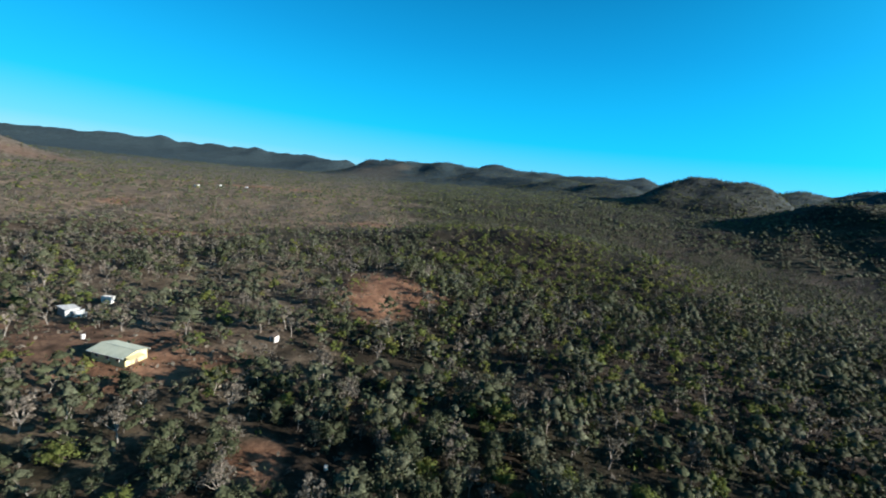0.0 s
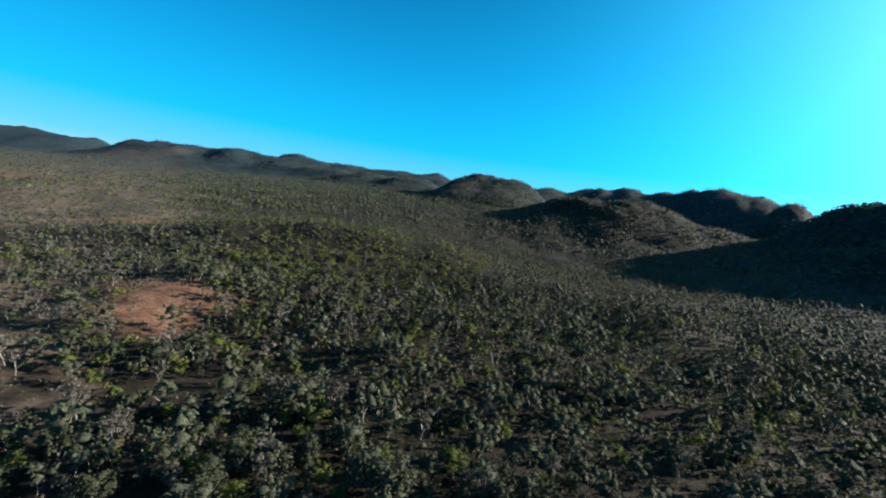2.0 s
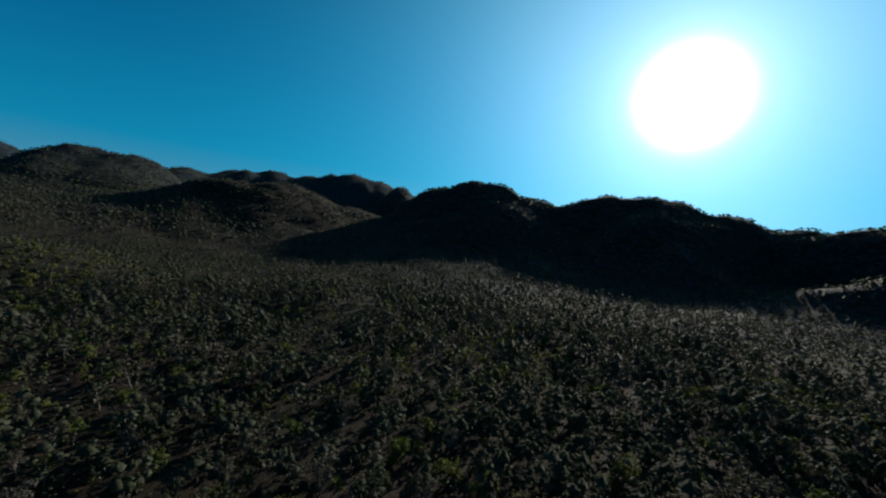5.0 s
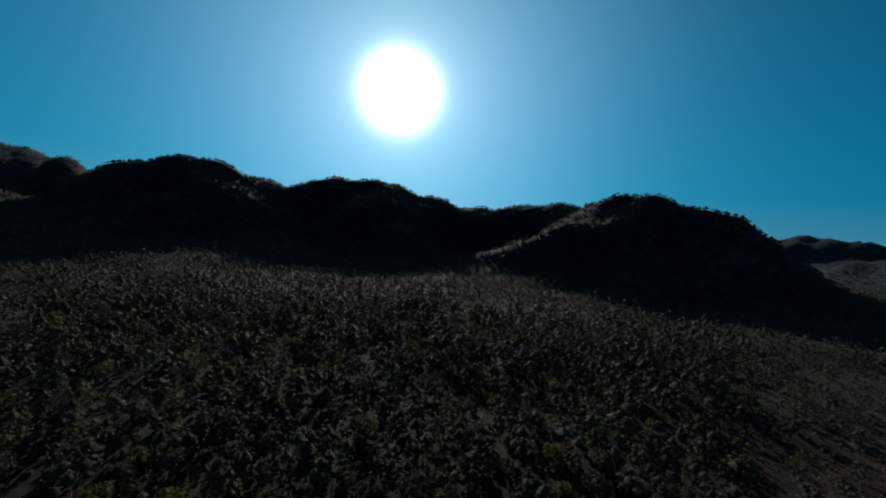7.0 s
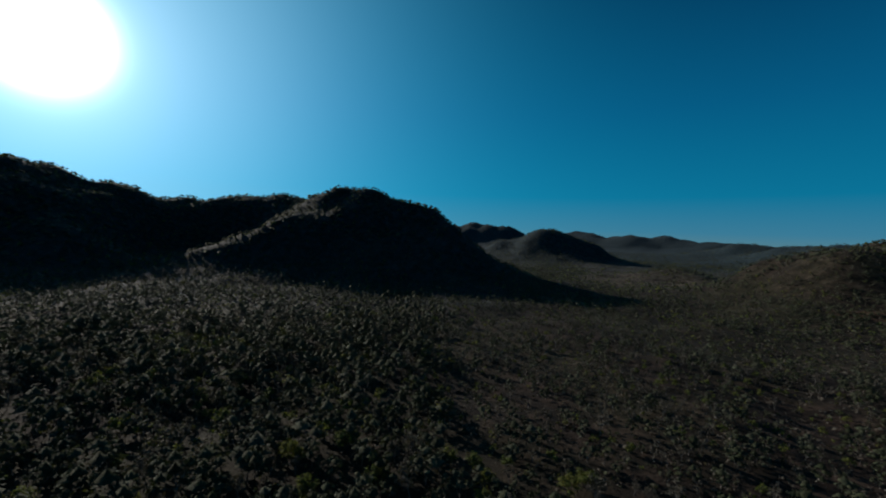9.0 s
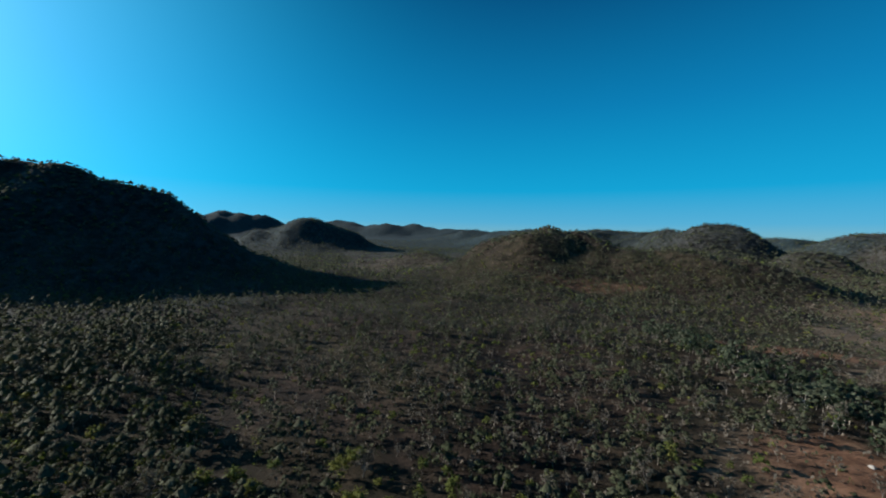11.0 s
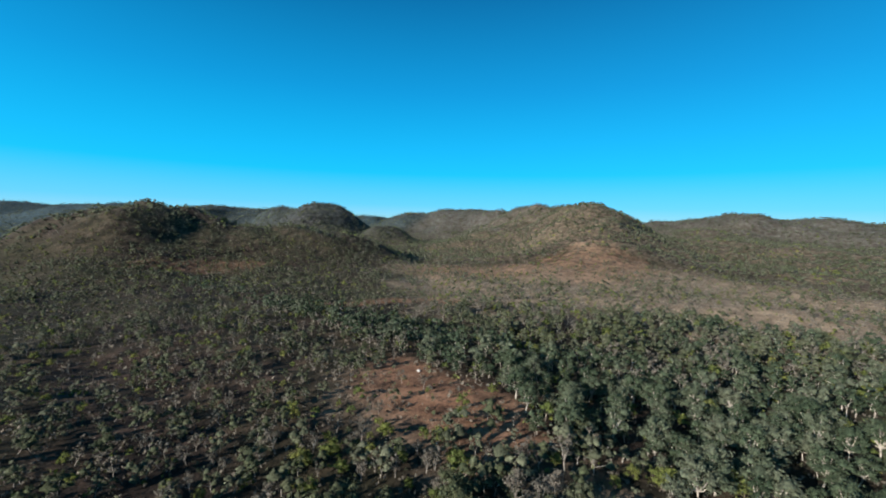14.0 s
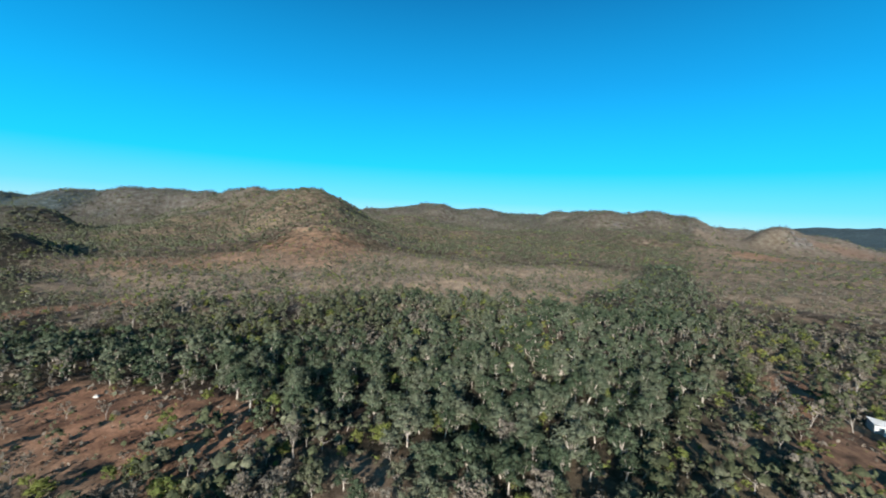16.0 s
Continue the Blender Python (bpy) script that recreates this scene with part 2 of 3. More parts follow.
# south-western range
hill(263, 1350, 76.3, 78, 140)
hill(266.5, 1320, 91.3, 69, 140)
hill(271, 1350, 75.7, 85, 140)
hill(275.5, 1400, 77.7, 88, 140)
hill(280.5, 1450, 67.3, 99, 140)
hill(285, 1300, 76.9, 95, 150)
hill(289.7, 1250, 87.4, 92, 150)
hill(293.5, 1250, 57.8, 85, 150)
hill(297, 1250, 82.5, 79, 150)
hill(300, 1300, 60.2, 68, 140)
hill(268, 980, 29.6, 150, 130)
hill(283, 1020, 28.5, 156, 120)
hill(294, 1000, 32.6, 131, 110)
hill(303, 1500, 59.2, 86, 120)
hill(307.8, 1300, 66.5, 58, 80)
hill(311.5, 1350, 47.6, 71, 70)
# low wooded rise, scoured bank at its foot, bare knoll by the creek
hill(2, 350, 17.7, 50, 50)
hill(11, 360, 26.1, 55, 55)
hill(21, 350, 25.1, 50, 52)
hill(29, 330, 17.6, 36, 45)
hill(-7, 218, 9.1, 24, 30)
hill(229, 168, -2.8, 27, 24)


def ripple(x, y, size, seed):
    """Smooth pseudo-random field between -1 and 1, a sum of turned sine waves."""
    rng = np.random.RandomState(seed)
    total = np.zeros_like(x)
    for k in range(7):
        a, ph, s = rng.uniform(0, 2 * np.pi), rng.uniform(0, 2 * np.pi), size * rng.uniform(0.6, 1.7)
        wx, wy = x + size * 0.3 * np.sin(y / size + ph), y + size * 0.3 * np.sin(x / size - ph)
        total += np.sin((wx * np.cos(a) + wy * np.sin(a)) * 2 * np.pi / s + ph)
    return total / 4.2


def land(x, y):
    """Height of the ground at plan points."""
    x, y = np.atleast_1d(np.asarray(x, float)), np.atleast_1d(np.asarray(y, float))
    z = np.zeros_like(x)
    for hx, hy, rise, radius in SWELLS:
        z += rise * np.exp(-0.5 * ((x - hx) ** 2 + (y - hy) ** 2) / radius ** 2)
    wx, wy = x + 14 * ripple(x, y, 190, 3), y + 14 * ripple(x, y, 190, 4)
    heap = np.zeros_like(x)
    for hx, hy, top, across, along, a in HILLS:
        reach = 6 * max(across, along)
        on = (np.abs(wx - hx) < reach) & (np.abs(wy - hy) < reach)
        if not on.any():
            continue
        dx, dy = wx[on] - hx, wy[on] - hy
        t, r = dx * math.cos(a) - dy * math.sin(a), dx * math.sin(a) + dy * math.cos(a)
        base = sum(rise * math.exp(-0.5 * ((hx - sx) ** 2 + (hy - sy) ** 2) / rad ** 2) for sx, sy, rise, rad in SWELLS)
        q = np.sqrt((t / across) ** 2 + (r / along) ** 2 + 0.03) - 0.173
        heap[on] += np.maximum((top - base) * np.exp(-0.66 * q ** 2.0), 0) ** 3
    heap = np.cbrt(heap)
    gully = np.abs(ripple(x, y, 190, 5)) * 1.0 + np.abs(ripple(x, y, 90, 6)) * 0.45 - 0.6
    heap *= 1 + 0.32 * gully * np.clip(1.2 - heap / 110, 0.45, 1)
    dist = np.hypot(x, y)
    far = np.clip((dist - 1700) / 900, 0, 1)
    heap *= 1 + far * (0.16 * ripple(x, y, 520, 8) + 0.16 * np.abs(ripple(x, y, 260, 9)) + 0.04 * ripple(x, y, 90, 12) - 0.08)
    roll = 2.1 * ripple(x, y, 95, 7) + 0.9 * ripple(x, y, 42, 10)
    return z + heap + roll * np.clip((dist - 60) / 120, 0, 1)


# ---- what covers the ground ----
CREEK = [place(b, d) for b, d in ((197, 420), (206, 310), (214, 250), (224, 202), (236, 170), (249, 154), (263, 138), (277, 138), (287, 185), (293, 290), (297, 410), (297, 600))]
CREEK_WIDTH = (8, 12, 15, 18, 22, 29, 42, 52, 54, 42, 32, 22)
HOME = (-81.5, 100.5, -12.0)
SHEDS = [place(b, d) for b, d in ((-40.0, 184), (-43.3, 174), (-42.2, 147), (-22.0, 132), (-13.7, 72), (227.1, 153), (-58.3, 152))]


def creek_belt(x, y):
    best = np.full_like(x, -9.0)
    for (a, b, wa, wb) in zip(CREEK, CREEK[1:], CREEK_WIDTH, CREEK_WIDTH[1:]):
        dx, dy = b[0] - a[0], b[1] - a[1]
        t = np.clip(((x - a[0]) * dx + (y - a[1]) * dy) / (dx * dx + dy * dy), 0, 1)
        away = np.hypot(x - a[0] - t * dx, y - a[1] - t * dy)
        best = np.maximum(best, 1.25 - away / (wa + (wb - wa) * t))
    return np.clip(best * 2.2 + 0.3 * ripple(x, y, 34, 24) - 0.1, 0, 1)


def patch(x, y, bearing, dist, across, along, soft=0.9):
    px, py = place(bearing, dist)
    a = radians(bearing)
    t, r = (x - px) * math.cos(a) - (y - py) * math.sin(a), (x - px) * math.sin(a) + (y - py) * math.cos(a)
    q = np.hypot(t / across, r / along) + 0.22 * ripple(x, y, 30, 21)
    return np.clip((1.0 + soft - q) / soft, 0, 1)


def sector(x, y, b0, b1, d0, d1, soft=6.0, ease=80.0):
    """1 inside a range of bearings and distances, falling to 0 around it."""
    b = np.degrees(np.arctan2(x, y))
    b = np.where(b < -60, b + 360, b) + 3 * ripple(x, y, 120, 22)
    d = np.hypot(x, y) * (1 + 0.06 * ripple(x, y, 150, 23))
    return np.clip((b - b0) / soft, 0, 1) * np.clip((b1 - b) / soft, 0, 1) * np.clip((d - d0) / ease, 0, 1) * np.clip((d1 - d) / ease, 0, 1)


def covers(x, y):
    """Bare red soil, dry grass and rock on the ground, 0 to 1 each, and the share of creek-side forest."""
    belt = creek_belt(x, y)
    soil = np.maximum.reduce([
        1.0 * patch(x, y, -7.8, 186, 13, 26, 0.6), 0.8 * patch(x, y, -1.5, 186, 8, 6), 1.0 * patch(x, y, 229, 150, 17, 24), 0.75 * patch(x, y, 236, 121, 16, 17), 0.6 * patch(x, y, 259, 116, 8, 8),
        0.7 * patch(x, y, -24.5, 76, 4, 4), 0.6 * patch(x, y, -31, 120, 8, 7), 0.7 * patch(x, y, -50, 186, 6, 20), 0.7 * patch(x, y, 222, 290, 46, 6), 0.45 * patch(x, y, 250, 500, 50, 60), 0.5 * patch(x, y, 236, 480, 60, 40),
        0.85 * patch(x, y, -24, 830, 75, 16), 0.8 * patch(x, y, -38.7, 520, 13, 22), 0.6 * patch(x, y, -52, 950, 60, 40), 0.6 * patch(x, y, -9, 410, 34, 12), 0.5 * patch(x, y, -32, 330, 30, 10),
        0.5 * patch(x, y, 298, 490, 16, 8), 0.4 * patch(x, y, 200, 470, 45, 14), 0.45 * patch(x, y, -45, 150, 9, 14), 0.4 * patch(x, y, -33, 1750, 70, 20), 0.5 * patch(x, y, -46, 1250, 70, 24),
        0.06 * sector(x, y, 150, 230, 60, 300), 0.75 * np.clip(2.0 - np.hypot(x - HOME[0], y - HOME[1]) / 11, 0, 1)])
    grass = np.maximum.reduce([
        0.8 * sector(x, y, 222, 300, 225, 560), 0.3 * sector(x, y, -66, -10, 60, 320), 0.35 * sector(x, y, 240, 300, 50, 130, 6, 30), 0.35 * patch(x, y, 232, 135, 26, 30), 0.4 * patch(x, y, 250, 560, 20, 40), 0.6 * patch(x, y, -24, 860, 100, 40),
        0.5 * patch(x, y, -50, 850, 150, 90), 0.5 * sector(x, y, -66, -2, 320, 2300), 0.5 * patch(x, y, -6, 440, 50, 16), 0.34 * sector(x, y, 222, 304, 540, 1700), 0.08 * sector(x, y, 184, 226, 480, 1600), 0.2 * sector(x, y, 165, 190, 640, 1420, 3.0)])
    stone = np.maximum.reduce([0.7 * patch(x, y, 280.6, 1090, 10, 18), 0.7 * patch(x, y, 291.1, 1090, 9, 20), 0.8 * patch(x, y, -50.6, 1220, 14, 24), 0.7 * patch(x, y, 237.3, 900, 10, 30), 0.5 * patch(x, y, 297, 1080, 12, 18)])
    return soil * (1 - belt), grass * (1 - belt), stone, belt


def thickness(x, y):
    """How closely trees stand, 0 to 1."""
    soil, grass, stone, belt = covers(x, y)
    t = 0.78 + 0.42 * ripple(x, y, 44, 31) + 0.22 * ripple(x, y, 110, 32) + 0.25 * sector(x, y, 60, 150, 60, 1300) + 0.22 * sector(x, y, -4, 60, 60, 520) + 0.45 * sector(x, y, 184, 222, 440, 1800) + 0.45 * sector(x, y, 222, 302, 560, 1800)
    t -= 0.7 * sector(x, y, 165, 190, 640, 1420, 3.0)
    t -= 0.08 * sector(x, y, 146, 232, 50, 300) + 0.15 * sector(x, y, -66, -8, 60, 260) - 0.12 * sector(x, y, 222, 300, 230, 560) + 0.34 * sector(x, y, -66, -2, 300, 2300)
    t = t * (1 - 0.75 * np.clip(soil * 1.6 - 0.35, 0, 1)) * (1 - 0.22 * grass)
    t = np.maximum(t + 0.4 * patch(x, y, 161.5, 1500, 70, 70) + 1.4 * patch(x, y, 177, 930, 34, 40), np.clip(belt * (0.9 + 0.35 * ripple(x, y, 26, 33)), 0, 1)) * (1 - 0.6 * stone)
    t = t * np.clip((np.hypot(x - HOME[0], y - HOME[1]) - 10) / 8, 0, 1)
    t = t * (1 - 0.92 * patch(x, y, -7.8, 182, 13, 26, 0.5)) * (1 - 0.7 * patch(x, y, -24.5, 76, 6, 5)) * (1 - 0.6 * patch(x, y, -31, 118, 7, 6))
    for sx, sy in SHEDS:
        away = np.hypot(sx, sy)
        t = t * np.clip((np.hypot(x - sx * (1 - 4 / away), y - sy * (1 - 4 / away)) - 5) / 3, 0, 1)
    return np.clip(t, 0, 1)


# ---- ground: one sheet to the horizon ----
def sheet_mesh(name, verts, faces, mat, floats=()):
    me = bpy.data.meshes.new(name)
    me.vertices.add(len(verts))
    me.vertices.foreach_set("co", np.ascontiguousarray(verts, dtype=np.float32).ravel())
    k = faces.shape[1]
    me.loops.add(faces.size)
    me.loops.foreach_set("vertex_index", np.ascontiguousarray(faces, dtype=np.int32).ravel())
    me.polygons.add(len(faces))
    me.polygons.foreach_set("loop_start", np.arange(len(faces), dtype=np.int32) * k)
    for m in (mat if isinstance(mat, (list, tuple)) else [mat]):
        me.materials.append(m)
    for key, values in floats:
        me.attributes.new(key, "FLOAT", "POINT").data.foreach_set("value", np.ascontiguousarray(values, dtype=np.float32))
    me.update(calc_edges=True)
    return me


def build_ground():
    bearings = np.arange(0, 360, 0.75)
    dists = np.concatenate([[0.5, 20, 35], np.geomspace(50, 4950, 290)])
    B, D = np.meshgrid(np.radians(bearings), dists, indexing="ij")
    x, y = (D * np.sin(B)).ravel(), (D * np.cos(B)).ravel()
    soil, grass, stone, _ = covers(x, y)
    # haze-tinted tree cover from 750 m out, also over hills towards the sun
    canopy_haze = np.maximum(np.clip((np.hypot(x, y) - 750) / 800, 0, 1.2), 0.6 * sector(x, y, 60, 158, 320, 1500)) * (1 - grass)
    nb, nd = len(bearings), len(dists)
    i, j = np.meshgrid(np.arange(nb), np.arange(nd - 1), indexing="ij")
    i2 = (i + 1) % nb
    faces = np.stack([i * nd + j, i * nd + j + 1, i2 * nd + j + 1, i2 * nd + j], -1).reshape(-1, 4)
    me = sheet_mesh("ground", np.stack([x, y, land(x, y)], -1), faces, M_GROUND, (("soil", soil), ("grass", grass), ("stone", stone), ("canopy_haze", canopy_haze)))
    me.shade_smooth()
    return tagged(new("ground", me), "dry rolling bushland with red-brown soil, leaf litter and pale grass", "ground", kind="structure")


build_ground()

# ---- buildings ----
M_ROOF = plain_material("pale_green_roof_sheet", (0.30, 0.33, 0.27), (0.24, 0.265, 0.215), 0.5, 0.6, 0.0, 0.15)
M_CREAM = plain_material("cream_weatherboard", (0.52, 0.46, 0.24), (0.44, 0.38, 0.20), 0.8, 0.75)
M_WHITE = plain_material("white_sheet_metal", (0.58, 0.58, 0.57), (0.46, 0.46, 0.45), 0.6, 0.55)
M_GREY = plain_material("weathered_grey_sheet", (0.42, 0.44, 0.45), (0.28, 0.29, 0.30), 0.6, 0.6, 0.3)
M_TIMBER = plain_material("dark_timber", (0.14, 0.10, 0.07), (0.09, 0.065, 0.05), 2.0, 0.8)
M_PANE = plain_material("window_glass", (0.03, 0.035, 0.04), (0.05, 0.055, 0.06), 1.0, 0.08, 0.0, 0.0)
M_ROCK = plain_material("pale_rock", (0.40, 0.385, 0.36), (0.26, 0.24, 0.22), 0.9, 0.9, 0.0, 0.6)
M_DARKROCK = plain_material("grey_rock", (0.075, 0.068, 0.063), (0.035, 0.032, 0.03), 0.3, 0.9, 0.0, 0.6)


def part(name, bm, mat, parent, label=""):
    me = bpy.data.meshes.new(name)
    bm.to_mesh(me)
    bm.free()
    me.materials.append(mat)
    ob = new(name, me)
    ob.parent = parent
    return tagged(ob, label)


def box(x0, x1, y0, y1, z0, z1, bevel=0.02):
    bm = bmesh.new()
    bmesh.ops.create_cube(bm, size=1.0)
    for v in bm.verts:
        v.co = Vector(((x0 + x1) / 2 + v.co.x * (x1 - x0), (y0 + y1) / 2 + v.co.y * (y1 - y0), (z0 + z1) / 2 + v.co.z * (z1 - z0)))
    if bevel:
        bmesh.ops.bevel(bm, geom=bm.edges[:], offset=bevel, segments=1, affect="EDGES")
    return bm


def slab(corners, thick):
    """A sheet of four corners with thickness downward."""
    bm = bmesh.new()
    top = [bm.verts.new(c) for c in corners]
    low = [bm.verts.new((c[0], c[1], c[2] - thick)) for c in corners]
    bm.faces.new(top)
    bm.faces.new(low[::-1])
    for i in range(4):
        bm.faces.new((top[i], low[i], low[(i + 1) % 4], top[(i + 1) % 4]))
    bmesh.ops.recalc_face_normals(bm, faces=bm.faces[:])
    return bm


def ribs(x0, x1, y0, z0, y1, z1, step):
    """Raised ribs of a roof sheet running down its slope."""
    bm = bmesh.new()
    for i in range(1, int((x1 - x0) / step)):
        x = x0 + i * step
        a = [bm.verts.new((x + dx, y, z + dz)) for y, z in ((y0, z0), (y1, z1)) for dx, dz in ((-0.05, 0.004), (0, 0.05), (0.05, 0.004))]
        bm.faces.new((a[0], a[1], a[4], a[3]))
        bm.faces.new((a[1], a[2], a[5], a[4]))
    return bm


def gable_wall(x0, x1, y0, y1, h, peak):
    """An end wall with its gable, between x0 and x1 thick."""
    bm = bmesh.new()
    pts = ((y0, 0), (y1, 0), (y1, h), ((y0 + y1) / 2, peak), (y0, h))
    a, b = [bm.verts.new((x0, y, z)) for y, z in pts], [bm.verts.new((x1, y, z)) for y, z in pts]
    bm.faces.new(a)
    bm.faces.new(b[::-1])
    for i in range(5):
        bm.faces.new((a[i], b[i], b[(i + 1) % 5], a[(i + 1) % 5]))
    bmesh.ops.recalc_face_normals(bm, faces=bm.faces[:])
    return bm


def farmhouse(x, y, turn):
    ob = tagged(new("farmhouse"), "low cream farmhouse with pale grey-green metal roof in cleared yard", "house")
    ob.matrix_world = pose(x, y, land(x, y).item() + 0.1, 0, 0, turn)
    L, W, h, peak = 5.4, 3.1, 2.7, 3.4
    part("wall", box(-L, L, -W, -W + 0.15, -0.4, h), M_CREAM, ob)
    part("wall", box(-L, L, W - 0.15, W, -0.4, h), M_CREAM, ob)
    part("gable_wall", gable_wall(L - 0.17, L + 0.02, -W, W, h, peak - 0.08), M_CREAM, ob)
    part("gable_wall", gable_wall(-L - 0.02, -L + 0.17, -W, W, h, peak - 0.08), M_CREAM, ob)
    e = W + 0.75
    drop = (peak - h) / W
    for s in (-1, 1):
        roof = part("roof", slab([(-L - 0.6, 0.02 * s, peak + 0.06), (L + 0.35, 0.02 * s, peak + 0.06), (L + 0.35, s * e, peak + 0.06 - drop * e), (-L - 0.6, s * e, peak + 0.06 - drop * e)], 0.06), M_ROOF, ob)
        part("roof_rib", ribs(-L - 0.6, L + 0.35, 0.04 * s, peak + 0.05, s * e, peak + 0.05 - drop * e, 0.76), M_ROOF, roof)
        part("gutter", box(-L - 0.6, L + 0.35, s * e - 0.07, s * e + 0.07, peak - drop * e - 0.12, peak - drop * e + 0.02), M_WHITE, ob)
    part("ridge_cap", box(-L - 0.6, L + 0.35, -0.16, 0.16, peak + 0.05, peak + 0.12), M_ROOF, ob)
    for i in range(3):
        for s in (-1, 1):
            wx = -3.6 + i * 3.4
            win = part("window", box(wx - 0.65, wx + 0.65, s * W - 0.06, s * W + 0.05, 1.0, 2.05), M_WHITE, ob)
            part("pane", box(wx - 0.56, wx + 0.56, s * (W + 0.035) - 0.03, s * (W + 0.035) + 0.03, 1.08, 1.97, 0), M_PANE, win)
    door = part("door", box(L - 0.02, L + 0.06, -0.45, 0.45, 0, 2.05), M_TIMBER, ob)
    part("handle", box(L + 0.06, L + 0.12, 0.3, 0.36, 0.98, 1.06, 0), M_WHITE, door)
    # verandah at the cream end
    part("verandah_roof", slab([(L + 0.05, -W, 2.62), (L + 2.1, -W, 2.36), (L + 2.1, W * 0.25, 2.36), (L + 0.05, W * 0.25, 2.62)], 0.05), M_CREAM, ob, "cream verandah roof sheet")
    for py in (-W + 0.1, W * 0.25 - 0.1):
        part("post", box(L + 1.95, L + 2.07, py - 0.06, py + 0.06, -0.4, 2.36), M_TIMBER, ob)


def shed(name, label, x, y, turn, L, W, h, wall, roof, open_side=False):
    ob = tagged(new(name), label, "shed")
    ob.matrix_world = pose(x, y, land(x, y).item() + 0.05, 0, 0, turn)
    if open_side:
        for px in (-L + 0.08, 0, L - 0.08):
            part("post", box(px - 0.07, px + 0.07, W - 0.14, W, -0.3, h), M_TIMBER, ob)
    else:
        part("wall", box(-L, L, W - 0.1, W, -0.3, h), wall, ob)
    part("wall", box(-L, L, -W, -W + 0.1, -0.3, h + 0.4), wall, ob)
    for s in (-1, 1):
        part("side_wall", box(s * L - 0.05, s * L + 0.05, -W + 0.1, W - 0.1, -0.3, h), wall, ob)
    r = part("roof", slab([(-L - 0.25, -W - 0.25, h + 0.5), (L + 0.25, -W - 0.25, h + 0.5), (L + 0.25, W + 0.25, h), (-L - 0.25, W + 0.25, h)], 0.05), roof, ob)
    part("roof_rib", ribs(-L - 0.25, L + 0.25, -W - 0.25, h + 0.5, W + 0.25, h, 0.7), roof, r)
    part("door", box(-0.5, 0.5, W - 0.02, W + 0.05, -0.2, min(h - 0.2, 2.0)), M_TIMBER if wall is not M_TIMBER else M_GREY, ob)


def water_tank(x, y, radius, high):
    ob = tagged(new("water_tank"), "small white round water tank standing on bare soil", "tank")
    ob.matrix_world = pose(x, y, land(x, y).item())
    bm = bmesh.new()
    bmesh.ops.create_cone(bm, cap_ends=True, segments=20, radius1=radius, radius2=radius, depth=high + 0.2)
    bmesh.ops.translate(bm, verts=bm.verts, vec=(0, 0, high / 2 - 0.1))
    part("body", bm, M_WHITE, ob)
    bm = bmesh.new()
    bmesh.ops.create_cone(bm, cap_ends=True, segments=20, radius1=radius * 1.05, radius2=radius * 0.15, depth=high * 0.18)
    bmesh.ops.translate(bm, verts=bm.verts, vec=(0, 0, high * 1.09))
    part("lid", bm, M_WHITE, ob)
    for k in range(1, 4):
        bm = bmesh.new()
        bmesh.ops.create_cone(bm, cap_ends=False, segments=20, radius1=radius * 1.03, radius2=radius * 1.03, depth=0.05)
        bmesh.ops.translate(bm, verts=bm.verts, vec=(0, 0, high * k / 4))
        part("hoop", bm, M_GREY, ob)


def boulder(bearing, dist, size, mat, label, seed, group=""):
    x, y = place(bearing, dist)
    rng = np.random.RandomState(seed)
    bm = bmesh.new()
    bmesh.ops.create_icosphere(bm, subdivisions=3, radius=1.0)
    stretch = rng.uniform(0.7, 1.25, 3)
    for v in bm.verts:
        k = 1 + 0.28 * noise.noise(v.co * 1.3 + Vector((seed, 0, 0))) + 0.10 * noise.noise(v.co * 3.1 + Vector((0, seed, 0)))
        v.co = Vector((v.co.x * stretch[0], v.co.y * stretch[1], v.co.z * stretch[2] * 0.72)) * k * size
    me = bpy.data.meshes.new("boulder")
    bm.to_mesh(me)
    bm.free()
    me.materials.append(mat)
    ob = tagged(new("boulder", me), label, "boulder", group)
    ob.matrix_world = pose(x, y, land(x, y).item() + size * 0.25, 0, 0, rng.uniform(0, 360))


def homestead(hx, hy, turn, white_at, grey_at, tank_at):
    farmhouse(hx, hy, turn)
    shed("white_shed", "small white metal shed among gum trees", *place(*white_at), turn + 20, 1.6, 1.2, 2.1, M_WHITE, M_WHITE)
    shed("grey_shed", "weathered grey lean-to shed with an open side", *place(*grey_at), turn - 15, 2.6, 2.0, 2.4, M_GREY, M_GREY, True)
    bx, by = place(grey_at[0] + 0.9, grey_at[1] - 3)
    shed("grey_shed", "low weathered grey shed beside the lean-to", bx, by, turn + 60, 1.6, 1.2, 1.9, M_GREY, M_WHITE)
    water_tank(*place(*tank_at), 0.55, 1.2)


homestead(*HOME, (-40.0, 184), (-43.3, 174), (-42.2, 147))
shed("white_shed", "small white shed with a dark open front on bare ground", *place(-22.0, 132), 150, 1.1, 0.85, 1.8, M_WHITE, M_TIMBER)
water_tank(*place(-13.7, 72), 0.38, 0.8)
shed("far_shed", "distant white shed on the open plain", *place(-31.5, 770), 70, 4.0, 2.6, 3.0, M_WHITE, M_WHITE)
shed("far_shed", "distant white shed on the open plain", *place(-29.0, 785), 40, 3.2, 2.2, 3.0, M_WHITE, M_WHITE)
shed("far_shed", "distant grey shed beside a pale clearing", *place(-26.2, 800), 100, 2.6, 2.0, 2.6, M_GREY, M_WHITE)
boulder(227.1, 153, 0.75, M_ROCK, "pale boulder on bare red soil", 3)
